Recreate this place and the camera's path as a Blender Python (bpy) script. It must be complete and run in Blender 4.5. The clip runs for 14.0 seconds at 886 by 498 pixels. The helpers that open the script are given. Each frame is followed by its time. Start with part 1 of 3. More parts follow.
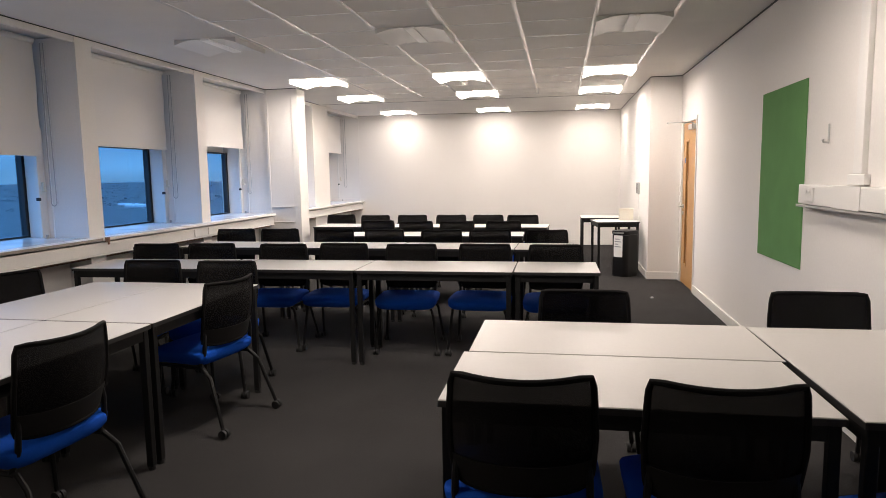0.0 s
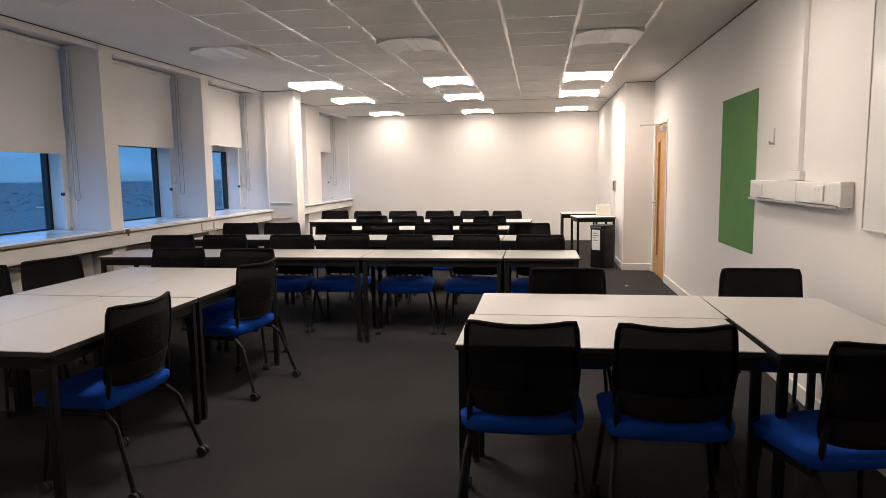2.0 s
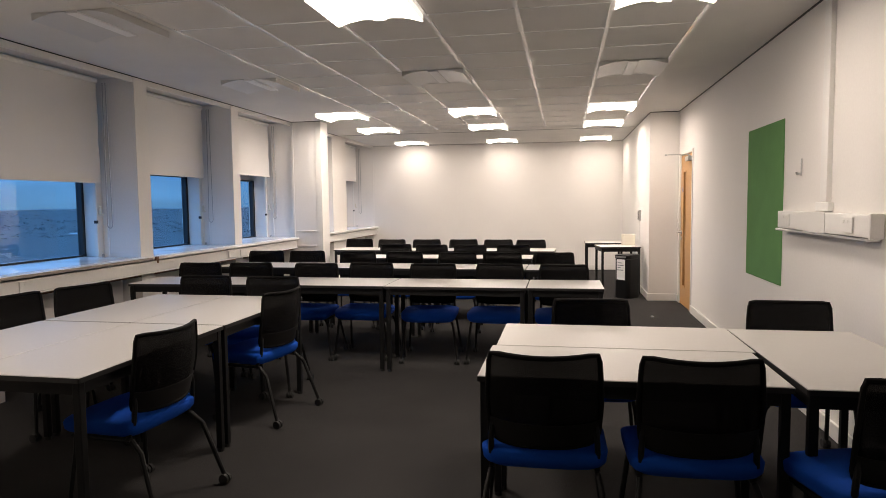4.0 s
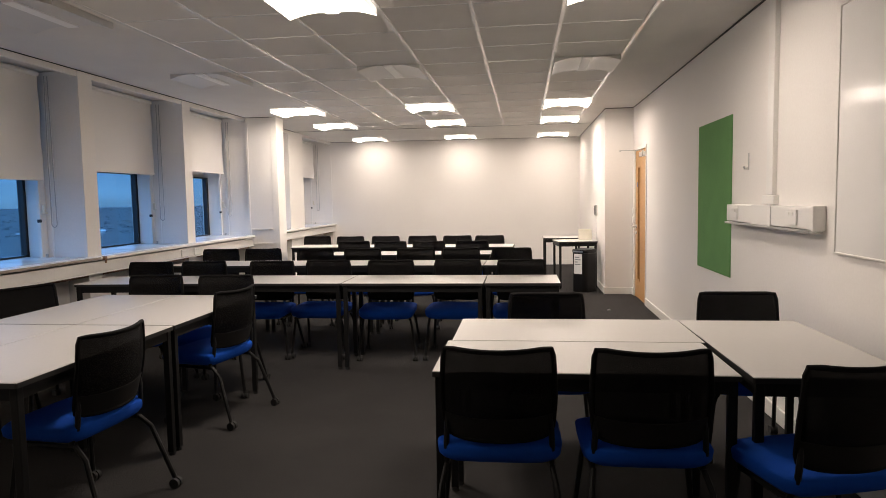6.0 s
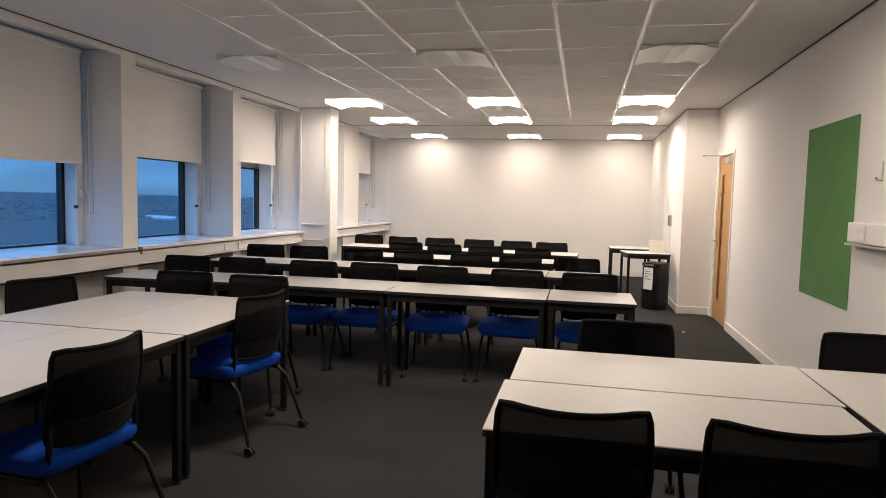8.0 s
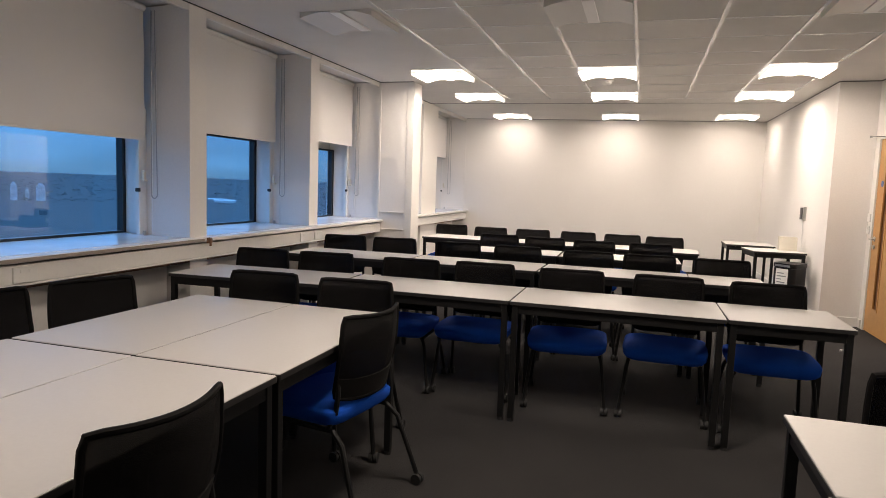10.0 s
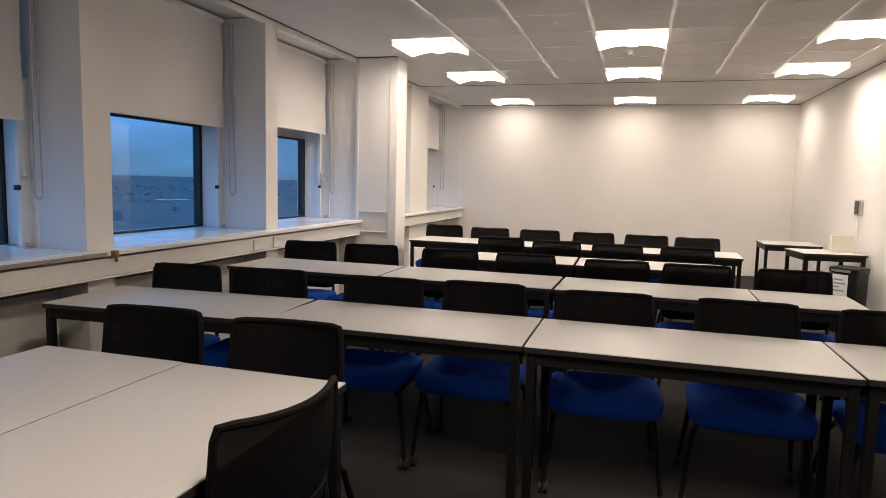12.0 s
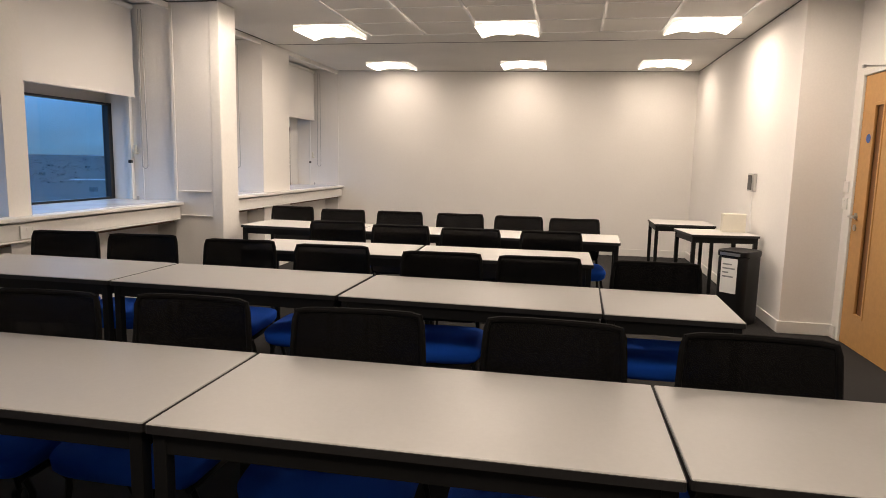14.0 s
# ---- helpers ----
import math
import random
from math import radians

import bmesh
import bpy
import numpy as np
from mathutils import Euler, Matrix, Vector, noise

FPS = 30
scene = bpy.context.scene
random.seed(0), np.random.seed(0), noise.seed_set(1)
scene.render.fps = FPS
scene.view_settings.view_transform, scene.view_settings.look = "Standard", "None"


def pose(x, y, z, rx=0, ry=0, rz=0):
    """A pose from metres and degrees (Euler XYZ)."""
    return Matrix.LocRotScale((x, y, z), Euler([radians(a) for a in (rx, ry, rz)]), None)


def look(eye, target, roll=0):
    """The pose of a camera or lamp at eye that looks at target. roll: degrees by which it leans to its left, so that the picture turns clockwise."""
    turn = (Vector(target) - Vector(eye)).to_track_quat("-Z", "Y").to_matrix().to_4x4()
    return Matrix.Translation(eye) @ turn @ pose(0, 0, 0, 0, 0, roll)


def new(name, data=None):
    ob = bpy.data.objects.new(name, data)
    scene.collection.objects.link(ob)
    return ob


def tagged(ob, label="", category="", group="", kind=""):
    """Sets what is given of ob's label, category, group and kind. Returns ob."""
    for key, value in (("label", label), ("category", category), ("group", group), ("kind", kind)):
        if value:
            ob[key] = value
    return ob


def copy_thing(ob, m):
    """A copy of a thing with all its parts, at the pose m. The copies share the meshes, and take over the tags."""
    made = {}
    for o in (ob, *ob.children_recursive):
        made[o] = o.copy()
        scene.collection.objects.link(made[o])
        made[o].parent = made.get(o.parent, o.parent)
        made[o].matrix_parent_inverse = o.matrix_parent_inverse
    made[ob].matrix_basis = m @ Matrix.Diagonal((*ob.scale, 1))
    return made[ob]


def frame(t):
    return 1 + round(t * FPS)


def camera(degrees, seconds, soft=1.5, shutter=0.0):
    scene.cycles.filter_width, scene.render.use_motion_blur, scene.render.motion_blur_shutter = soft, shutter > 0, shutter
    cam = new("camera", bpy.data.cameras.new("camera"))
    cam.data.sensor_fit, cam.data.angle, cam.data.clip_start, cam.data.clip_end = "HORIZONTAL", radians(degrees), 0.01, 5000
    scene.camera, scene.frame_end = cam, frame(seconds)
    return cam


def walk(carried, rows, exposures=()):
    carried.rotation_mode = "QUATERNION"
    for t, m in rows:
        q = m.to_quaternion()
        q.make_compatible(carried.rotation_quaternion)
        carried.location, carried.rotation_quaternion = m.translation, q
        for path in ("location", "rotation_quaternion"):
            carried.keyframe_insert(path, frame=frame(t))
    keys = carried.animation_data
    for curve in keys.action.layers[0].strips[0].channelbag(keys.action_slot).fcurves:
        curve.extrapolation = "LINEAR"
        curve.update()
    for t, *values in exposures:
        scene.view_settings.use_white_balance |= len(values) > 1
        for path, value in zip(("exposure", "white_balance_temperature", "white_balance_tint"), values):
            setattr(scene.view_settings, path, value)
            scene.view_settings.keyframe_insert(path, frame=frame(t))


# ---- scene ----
cam = camera(68.8, 14.0, soft=0.85)
PATH = [
    (0, (0.007, -0.055, 1.427), (-0.349, 1.9, 1.2), -0.9),
    (0.5, (0.067, -0.276, 1.427), (-0.438, 1.654, 1.282), -3.2),
    (1, (0.02, -0.438, 1.427), (-0.375, 1.514, 1.246), -2.1),
    (1.5, (-0.021, -0.587, 1.409), (-0.3, 1.384, 1.226), -1.5),
    (2, (-0.038, -0.641, 1.406), (-0.331, 1.324, 1.177), -0.8),
    (2.5, (-0.043, -0.643, 1.405), (-0.333, 1.324, 1.188), -1.1),
    (2.7, (-0.046, -0.646, 1.418), (-0.393, 1.316, 1.243), -1.0),
    (4.8, (-0.011, -0.654, 1.419), (-0.378, 1.307, 1.286), -0.6),
    (5, (-0.006, -0.64, 1.421), (-0.331, 1.329, 1.291), -0.8),
    (5.5, (0.005, -0.622, 1.41), (-0.247, 1.357, 1.273), -1.6),
    (6, (-0.002, -0.63, 1.41), (-0.25, 1.349, 1.256), -1.0),
    (6.5, (-0.005, -0.596, 1.405), (-0.294, 1.377, 1.254), 0.6),
    (7, (0.041, -0.427, 1.408), (-0.28, 1.542, 1.256), 0.7),
    (7.5, (0.032, -0.24, 1.398), (-0.324, 1.722, 1.249), 0.9),
    (8, (-0.096, -0.015, 1.412), (-0.516, 1.935, 1.26), 1.4),
    (8.5, (-0.214, 0.235, 1.418), (-0.692, 2.17, 1.258), 2.1),
    (9, (-0.344, 0.469, 1.422), (-0.886, 2.385, 1.232), 2.5),
    (9.2, (-0.427, 0.527, 1.412), (-0.993, 2.436, 1.215), 2.4),
    (11.3, (-1.178, 1.609, 1.378), (-1.75, 3.515, 1.177), 1.7),
    (11.5, (-1.148, 1.74, 1.37), (-1.715, 3.647, 1.163), 1.6),
    (12, (-1.106, 2.068, 1.366), (-1.675, 3.974, 1.157), 1.4),
    (12.5, (-1.026, 2.408, 1.374), (-1.571, 4.32, 1.156), 1.3),
    (13, (-0.85, 2.738, 1.362), (-1.32, 4.667, 1.124), 1.2),
    (13.5, (-0.735, 3.047, 1.335), (-1.142, 4.989, 1.082), 1.0),
    (14, (-0.584, 3.285, 1.337), (-0.953, 5.232, 1.066), 1.2),
]
walk(cam, [(t, look(eye, target, roll)) for t, eye, target, roll in PATH],
     exposures=[(0.0, 0.40, 6350, 10), (1.5, 0.27, 6530, 10), (5.0, 0.18, 6640, 10), (9.0, 0.17, 6690, 10), (12.5, -0.1, 6820, 10), (14.0, -0.15, 7020, 10)])

# ---- light ----
LAMP_POWER, LAMP_WATTS, LAMP_COLOUR = 9.0, 17.0, (1.0, 0.865, 0.765)
world = bpy.data.worlds.new("dusk_sky")
scene.world = world
world.use_nodes = True
wn, wl = world.node_tree.nodes, world.node_tree.links
wn.clear()
w_out = wn.new("ShaderNodeOutputWorld")
w_bg = wn.new("ShaderNodeBackground")
w_sky = wn.new("ShaderNodeTexSky")
w_sky.sky_type = "NISHITA"
w_sky.sun_disc = False
w_sky.sun_elevation = radians(20)
w_sky.sun_rotation = radians(90)
w_sky.dust_density, w_sky.ozone_density = 0.0, 6.0
w_sky.air_density = 0.7
w_tint = wn.new("ShaderNodeMix")
w_tint.data_type, w_tint.blend_type = "RGBA", "MULTIPLY"
w_tint.inputs["Factor"].default_value = 1.0
w_tint.inputs["B"].default_value = (0.62, 1.0, 1.42, 1)
w_map = wn.new("ShaderNodeMapping")
w_co = wn.new("ShaderNodeTexCoord")
w_map.inputs["Scale"].default_value = (3, 3, 14)
w_noise = wn.new("ShaderNodeTexNoise")
w_noise.inputs["Scale"].default_value = 1.6
w_noise.inputs["Detail"].default_value = 6
w_ramp = wn.new("ShaderNodeMapRange")
w_ramp.inputs["From Min"].default_value, w_ramp.inputs["From Max"].default_value = 0.35, 0.75
w_ramp.inputs["To Min"].default_value, w_ramp.inputs["To Max"].default_value = 0.85, 1.35
w_cloud = wn.new("ShaderNodeVectorMath")
w_cloud.operation = "SCALE"
wl.new(w_co.outputs["Generated"], w_map.inputs["Vector"])
wl.new(w_map.outputs["Vector"], w_noise.inputs["Vector"])
wl.new(w_noise.outputs["Fac"], w_ramp.inputs["Value"])
# overcast: the deck of cloud is darkest at the horizon
w_xyz, w_deck, w_both = wn.new("ShaderNodeSeparateXYZ"), wn.new("ShaderNodeMapRange"), wn.new("ShaderNodeMath")
w_deck.inputs["From Min"].default_value, w_deck.inputs["From Max"].default_value = 0.0, 0.8
w_deck.inputs["To Min"].default_value, w_deck.inputs["To Max"].default_value = 0.47, 3.8
w_both.operation = "MULTIPLY"
wl.new(w_co.outputs["Generated"], w_xyz.inputs["Vector"])
wl.new(w_xyz.outputs["Z"], w_deck.inputs["Value"])
wl.new(w_ramp.outputs["Result"], w_both.inputs[0])
wl.new(w_deck.outputs["Result"], w_both.inputs[1])
wl.new(w_sky.outputs["Color"], w_tint.inputs["A"])
# an even blue cloud sheet over half of the clear sky
w_sheet = wn.new("ShaderNodeMix")
w_sheet.data_type = "RGBA"
w_sheet.inputs["Factor"].default_value = 0.8
w_sheet.inputs["B"].default_value = (1.15, 3.2, 7.0, 1)
wl.new(w_tint.outputs["Result"], w_sheet.inputs["A"])
wl.new(w_sheet.outputs["Result"], w_cloud.inputs[0])
wl.new(w_both.outputs["Value"], w_cloud.inputs["Scale"])
wl.new(w_cloud.outputs["Vector"], w_bg.inputs["Color"])
w_bg.inputs["Strength"].default_value = 0.15
wl.new(w_bg.outputs["Background"], w_out.inputs["Surface"])


# ---- materials ----
def material(name, colour, rough=0.6, metal=0.0, vary=0.08, scale=4.0, fine=120.0, bump=0.1, bump_scale=None, spec=0.5, object_vary=0.0, coat=0.0):
    """Principled paint, cloth or metal with slow stains, fine grain and relief, at metre scale."""
    m = bpy.data.materials.new(name)
    m.use_nodes = True
    n, l = m.node_tree.nodes, m.node_tree.links
    b = n["Principled BSDF"]
    b.inputs["Metallic"].default_value = metal
    b.inputs["Specular IOR Level"].default_value = spec
    b.inputs["Coat Weight"].default_value = coat
    co = n.new("ShaderNodeTexCoord")
    slow = n.new("ShaderNodeTexNoise")
    slow.inputs["Scale"].default_value, slow.inputs["Detail"].default_value = scale, 5
    grain = n.new("ShaderNodeTexNoise")
    grain.inputs["Scale"].default_value, grain.inputs["Detail"].default_value = fine, 3
    l.new(co.outputs["Object"], slow.inputs["Vector"])
    l.new(co.outputs["Object"], grain.inputs["Vector"])
    add = n.new("ShaderNodeMath")
    add.operation = "ADD"
    l.new(slow.outputs["Fac"], add.inputs[0])
    l.new(grain.outputs["Fac"], add.inputs[1])
    span = n.new("ShaderNodeMapRange")
    span.inputs["From Min"].default_value, span.inputs["From Max"].default_value = 0.6, 1.4
    span.inputs["To Min"].default_value, span.inputs["To Max"].default_value = 1 - vary, 1 + vary
    l.new(add.outputs["Value"], span.inputs["Value"])
    tone = n.new("ShaderNodeVectorMath")
    tone.operation = "SCALE"
    tone.inputs[0].default_value = colour[:3]
    value = span.outputs["Result"]
    if object_vary:
        info = n.new("ShaderNodeObjectInfo")
        each = n.new("ShaderNodeMapRange")
        each.inputs["To Min"].default_value, each.inputs["To Max"].default_value = 1 - object_vary, 1 + object_vary
        l.new(info.outputs["Random"], each.inputs["Value"])
        times = n.new("ShaderNodeMath")
        times.operation = "MULTIPLY"
        l.new(value, times.inputs[0])
        l.new(each.outputs["Result"], times.inputs[1])
        value = times.outputs["Value"]
    l.new(value, tone.inputs["Scale"])
    l.new(tone.outputs["Vector"], b.inputs["Base Color"])
    gloss = n.new("ShaderNodeMapRange")
    gloss.inputs["To Min"].default_value, gloss.inputs["To Max"].default_value = max(rough - 0.08, 0.02), min(rough + 0.08, 1)
    l.new(slow.outputs["Fac"], gloss.inputs["Value"])
    l.new(gloss.outputs["Result"], b.inputs["Roughness"])
    if bump:
        relief = n.new("ShaderNodeTexNoise")
        relief.inputs["Scale"].default_value, relief.inputs["Detail"].default_value = bump_scale or fine, 4
        l.new(co.outputs["Object"], relief.inputs["Vector"])
        bp = n.new("ShaderNodeBump")
        bp.inputs["Strength"].default_value, bp.inputs["Distance"].default_value = bump, 0.004
        l.new(relief.outputs["Fac"], bp.inputs["Height"])
        l.new(bp.outputs["Normal"], b.inputs["Normal"])
    return m


WALL = material("wall_paint", (0.82, 0.795, 0.76), 0.75, vary=0.03, scale=1.3, fine=60, bump=0.12, bump_scale=90, spec=0.3)
TRIM = material("trim_gloss_paint", (0.80, 0.78, 0.74), 0.35, vary=0.04, scale=3, fine=40, bump=0.05)
SILL_PAINT = material("sill_gloss_paint", (0.82, 0.81, 0.79), 0.17, vary=0.04, scale=3, fine=40, bump=0.04)
PLASTIC_WHITE = material("white_plastic", (0.80, 0.79, 0.76), 0.35, vary=0.03, bump=0.02)
TILE = material("ceiling_tile", (0.73, 0.71, 0.675), 0.95, vary=0.07, scale=2, fine=260, bump=0.35, bump_scale=320, spec=0.1)
TBAR = material("ceiling_grid_metal", (0.97, 0.965, 0.95), 0.2, vary=0.02, bump=0.0, spec=0.8, coat=0.25)
CARPET = material("carpet", (0.040, 0.0385, 0.038), 0.97, vary=0.28, scale=1.6, fine=420, bump=0.8, bump_scale=520, spec=0.1)
LAMINATE = material("white_laminate", (0.555, 0.538, 0.514), 0.42, vary=0.03, scale=5, fine=80, bump=0.03, bump_scale=200, object_vary=0.03)
EDGE = material("black_edge_band", (0.018, 0.017, 0.017), 0.5, vary=0.15, bump=0.05)
STEEL = material("black_powder_coat", (0.008, 0.008, 0.008), 0.5, vary=0.15, fine=300, bump=0.1, spec=0.25)
# slightly lighter than SHELL: a plastic sheen put into the colour
LUMBAR = material("lumbar_plastic_sheen", (0.010, 0.009, 0.0085), 0.65, vary=0.15, fine=200, bump=0.1, spec=0.2)
SHELL = material("black_plastic", (0.006, 0.0055, 0.0055), 0.75, vary=0.15, fine=200, bump=0.1, spec=0.12)
RUBBER = material("black_rubber", (0.02, 0.02, 0.02), 0.7, vary=0.2, bump=0.05)
BLUE = material("blue_seat_cloth", (0.008, 0.085, 0.52), 0.9, vary=0.16, scale=9, fine=500, bump=0.6, bump_scale=700, spec=0.15, object_vary=0.06)
OAK = material("oak_veneer", (0.50, 0.27, 0.095), 0.45, vary=0.1, scale=3, fine=30, bump=0.05)
OAK_DARK = material("oak_bead", (0.17, 0.075, 0.028), 0.45, vary=0.15, bump=0.05)
GREEN = material("green_felt", (0.14, 0.30, 0.115), 0.97, vary=0.10, scale=5, fine=380, bump=0.5, bump_scale=500, spec=0.1)
ALU = material("brushed_metal", (0.55, 0.55, 0.54), 0.35, 1.0, vary=0.08, bump=0.05)
DARK_METAL = material("dark_metal", (0.05, 0.05, 0.05), 0.4, 0.6, vary=0.1, bump=0.05)
BLIND = material("blind_fabric", (0.82, 0.80, 0.775), 0.9, vary=0.03, scale=2, fine=400, bump=0.25, bump_scale=600, spec=0.15)
FRAME_DARK = material("dark_window_frame", (0.02, 0.022, 0.025), 0.4, vary=0.1, bump=0.03)
CORD = material("grey_cord", (0.45, 0.44, 0.43), 0.6, vary=0.05, bump=0.0)
BIN = material("bin_plastic", (0.007, 0.007, 0.0075), 0.32, vary=0.15, bump=0.04, spec=0.3)
PAPER = material("paper", (0.80, 0.80, 0.79), 0.8, vary=0.03, bump=0.03)
INK = material("grey_print", (0.25, 0.26, 0.28), 0.8, vary=0.05, bump=0.0)
CARD = material("cream_card", (0.72, 0.68, 0.58), 0.75, vary=0.05, bump=0.05)
BOARD = material("whiteboard_enamel", (0.82, 0.81, 0.79), 0.15, vary=0.02, bump=0.0)
BROWN = material("brown_hook_and_shade", (0.16, 0.08, 0.045), 0.5, vary=0.1, bump=0.05)
SILL_BROWN = material("dull_sill_brown", (0.30, 0.26, 0.22), 0.6, vary=0.1, bump=0.05)
SIGN_BLUE = material("sign_blue", (0.02, 0.10, 0.42), 0.4, vary=0.05, bump=0.0)
SPINE = material("white_enamel", (0.92, 0.915, 0.90), 0.4, vary=0.02, bump=0.0)
LAMP_OFF = material("opal_diffuser", (0.62, 0.612, 0.595), 0.3, vary=0.02, bump=0.0)
# blue-grey of distance haze is mixed into the far land and foliage colours
LAND = material("far_land", (0.062, 0.068, 0.07), 0.95, vary=0.06, scale=0.012, fine=0.15, bump=0.0, spec=0.1)
WOOD_FAR = material("far_foliage", (0.055, 0.06, 0.062), 0.95, vary=0.08, scale=0.05, fine=0.7, bump=0.0, spec=0.1)
HOUSE_FAR = material("far_render", (0.42, 0.43, 0.44), 0.9, vary=0.5, scale=0.02, fine=0.2, bump=0.0, spec=0.1)

ROOF_FAR = material("far_roofs", (0.13, 0.135, 0.14), 0.9, vary=0.4, scale=0.02, fine=0.2, bump=0.0, spec=0.1)


def glow(name, colour, strength):
    m = bpy.data.materials.new(name)
    m.use_nodes = True
    b = m.node_tree.nodes["Principled BSDF"]
    b.inputs["Base Color"].default_value = (0.8, 0.8, 0.8, 1)
    b.inputs["Emission Color"].default_value = (*colour, 1)
    b.inputs["Emission Strength"].default_value = strength
    return m


LAMP_ON = glow("lit_diffuser", LAMP_COLOUR, LAMP_POWER)
LAMP_EDGE = glow("lit_diffuser_edge", LAMP_COLOUR, LAMP_POWER * 0.1)


def glass_material():
    m = bpy.data.materials.new("window_glass")
    m.use_nodes = True
    n, l = m.node_tree.nodes, m.node_tree.links
    n.clear()
    out = n.new("ShaderNodeOutputMaterial")
    mix, clear, gloss, edge, steep, fres = (n.new("ShaderNode" + k) for k in ("MixShader", "BsdfTransparent", "BsdfGlossy", "LayerWeight", "Math", "MapRange"))
    edge.inputs["Blend"].default_value = 0.5
    steep.operation = "POWER"
    steep.inputs[1].default_value = 5.0
    fres.inputs["To Min"].default_value, fres.inputs["To Max"].default_value = 0.06, 0.95
    l.new(edge.outputs["Facing"], steep.inputs[0])
    l.new(steep.outputs["Value"], fres.inputs["Value"])
    gloss.inputs["Roughness"].default_value = 0.02
    clear.inputs["Color"].default_value = (0.86, 0.93, 0.95, 1)
    l.new(fres.outputs["Result"], mix.inputs["Fac"])
    l.new(clear.outputs["BSDF"], mix.inputs[1])
    l.new(gloss.outputs["BSDF"], mix.inputs[2])
    l.new(mix.outputs["Shader"], out.inputs["Surface"])
    return m


def mesh_fabric():
    m = SHELL.copy()
    m.name = "black_mesh_fabric"
    n, l = m.node_tree.nodes, m.node_tree.links
    b = n["Principled BSDF"]
    out = n["Material Output"]
    mix, clear = n.new("ShaderNodeMixShader"), n.new("ShaderNodeBsdfTransparent")
    mix.inputs["Fac"].default_value = 0.10
    l.new(b.outputs["BSDF"], mix.inputs[1])
    l.new(clear.outputs["BSDF"], mix.inputs[2])
    l.new(mix.outputs["Shader"], out.inputs["Surface"])
    return m


GLASS = glass_material()
MESH = mesh_fabric()


# ---- mesh helpers ----
def add_box(bm, x0, x1, y0, y1, z0, z1):
    v = [bm.verts.new((x, y, z)) for x in (x0, x1) for y in (y0, y1) for z in (z0, z1)]
    for f in ((0, 1, 3, 2), (4, 6, 7, 5), (0, 4, 5, 1), (2, 3, 7, 6), (0, 2, 6, 4), (1, 5, 7, 3)):
        bm.faces.new([v[i] for i in f])
    return v


def boxes(*rows, bevel=0.0, segments=2):
    bm = bmesh.new()
    for r in rows:
        add_box(bm, *r)
    if bevel:
        bmesh.ops.bevel(bm, geom=bm.edges[:], offset=bevel, segments=segments, affect="EDGES", profile=0.6)
    return bm


def add_tube(bm, points, radius, sides=10, radii=None):
    """A closed tube along a line of points."""
    pts = [Vector(p) for p in points]
    rings = []
    side = None
    for i, p in enumerate(pts):
        way = (pts[min(i + 1, len(pts) - 1)] - pts[max(i - 1, 0)]).normalized()
        if side is None:
            side = way.orthogonal().normalized()
        side = (side - way * side.dot(way)).normalized()
        up = way.cross(side)
        r = radii[i] if radii else radius
        rings.append([bm.verts.new(p + r * (math.cos(a) * side + math.sin(a) * up)) for a in (2 * math.pi * k / sides for k in range(sides))])
    for a, b in zip(rings, rings[1:]):
        for k in range(sides):
            bm.faces.new((a[k], a[(k + 1) % sides], b[(k + 1) % sides], b[k]))
    bm.faces.new(rings[0][::-1])
    bm.faces.new(rings[-1])


def tube(points, radius, sides=10, radii=None):
    bm = bmesh.new()
    add_tube(bm, points, radius, sides, radii)
    return bm


def prism(outline, z0, z1, bevel=0.0):
    """An upright prism over an outline of (x, y)."""
    bm = bmesh.new()
    low = [bm.verts.new((x, y, z0)) for x, y in outline]
    high = [bm.verts.new((x, y, z1)) for x, y in outline]
    n = len(outline)
    bm.faces.new(low[::-1])
    bm.faces.new(high)
    for k in range(n):
        bm.faces.new((low[k], low[(k + 1) % n], high[(k + 1) % n], high[k]))
    if bevel:
        rim = [e for e in bm.edges if abs(e.verts[0].co.z - e.verts[1].co.z) < 1e-6]
        bmesh.ops.bevel(bm, geom=rim, offset=bevel, segments=2, affect="EDGES", profile=0.6)
    return bm


def rounded(x0, x1, y0, y1, r, steps=4):
    out = []
    for cx, cy, a0 in ((x1 - r, y1 - r, 0), (x0 + r, y1 - r, 90), (x0 + r, y0 + r, 180), (x1 - r, y0 + r, 270)):
        for k in range(steps + 1):
            a = radians(a0 + 90 * k / steps)
            out.append((cx + r * math.cos(a), cy + r * math.sin(a)))
    return out


def mesh(name, bm, mat, smooth=False):
    bmesh.ops.recalc_face_normals(bm, faces=bm.faces[:])
    me = bpy.data.meshes.new(name)
    bm.to_mesh(me)
    bm.free()
    me.materials.append(mat)
    if smooth:
        me.shade_smooth()
        me.set_sharp_from_angle(angle=radians(75 if smooth == "soft" else 38))
    return me


def part(name, bm, mat, parent, label="", smooth=False, at=None):
    ob = new(name, mesh(name, bm, mat, smooth))
    ob.parent = parent
    if at is not None:
        ob.matrix_basis = at
    return tagged(ob, label)


def thing(name, label, category, m=None, group="", kind=""):
    ob = new(name)
    ob.empty_display_size = 0.1
    if m is not None:
        ob.matrix_basis = m
    return tagged(ob, label, category, group, kind)


def solid(name, bm, mat, label, category, m=None, group="", kind="", smooth=False):
    ob = new(name, mesh(name, bm, mat, smooth))
    if m is not None:
        ob.matrix_basis = m
    return tagged(ob, label, category, group, kind)


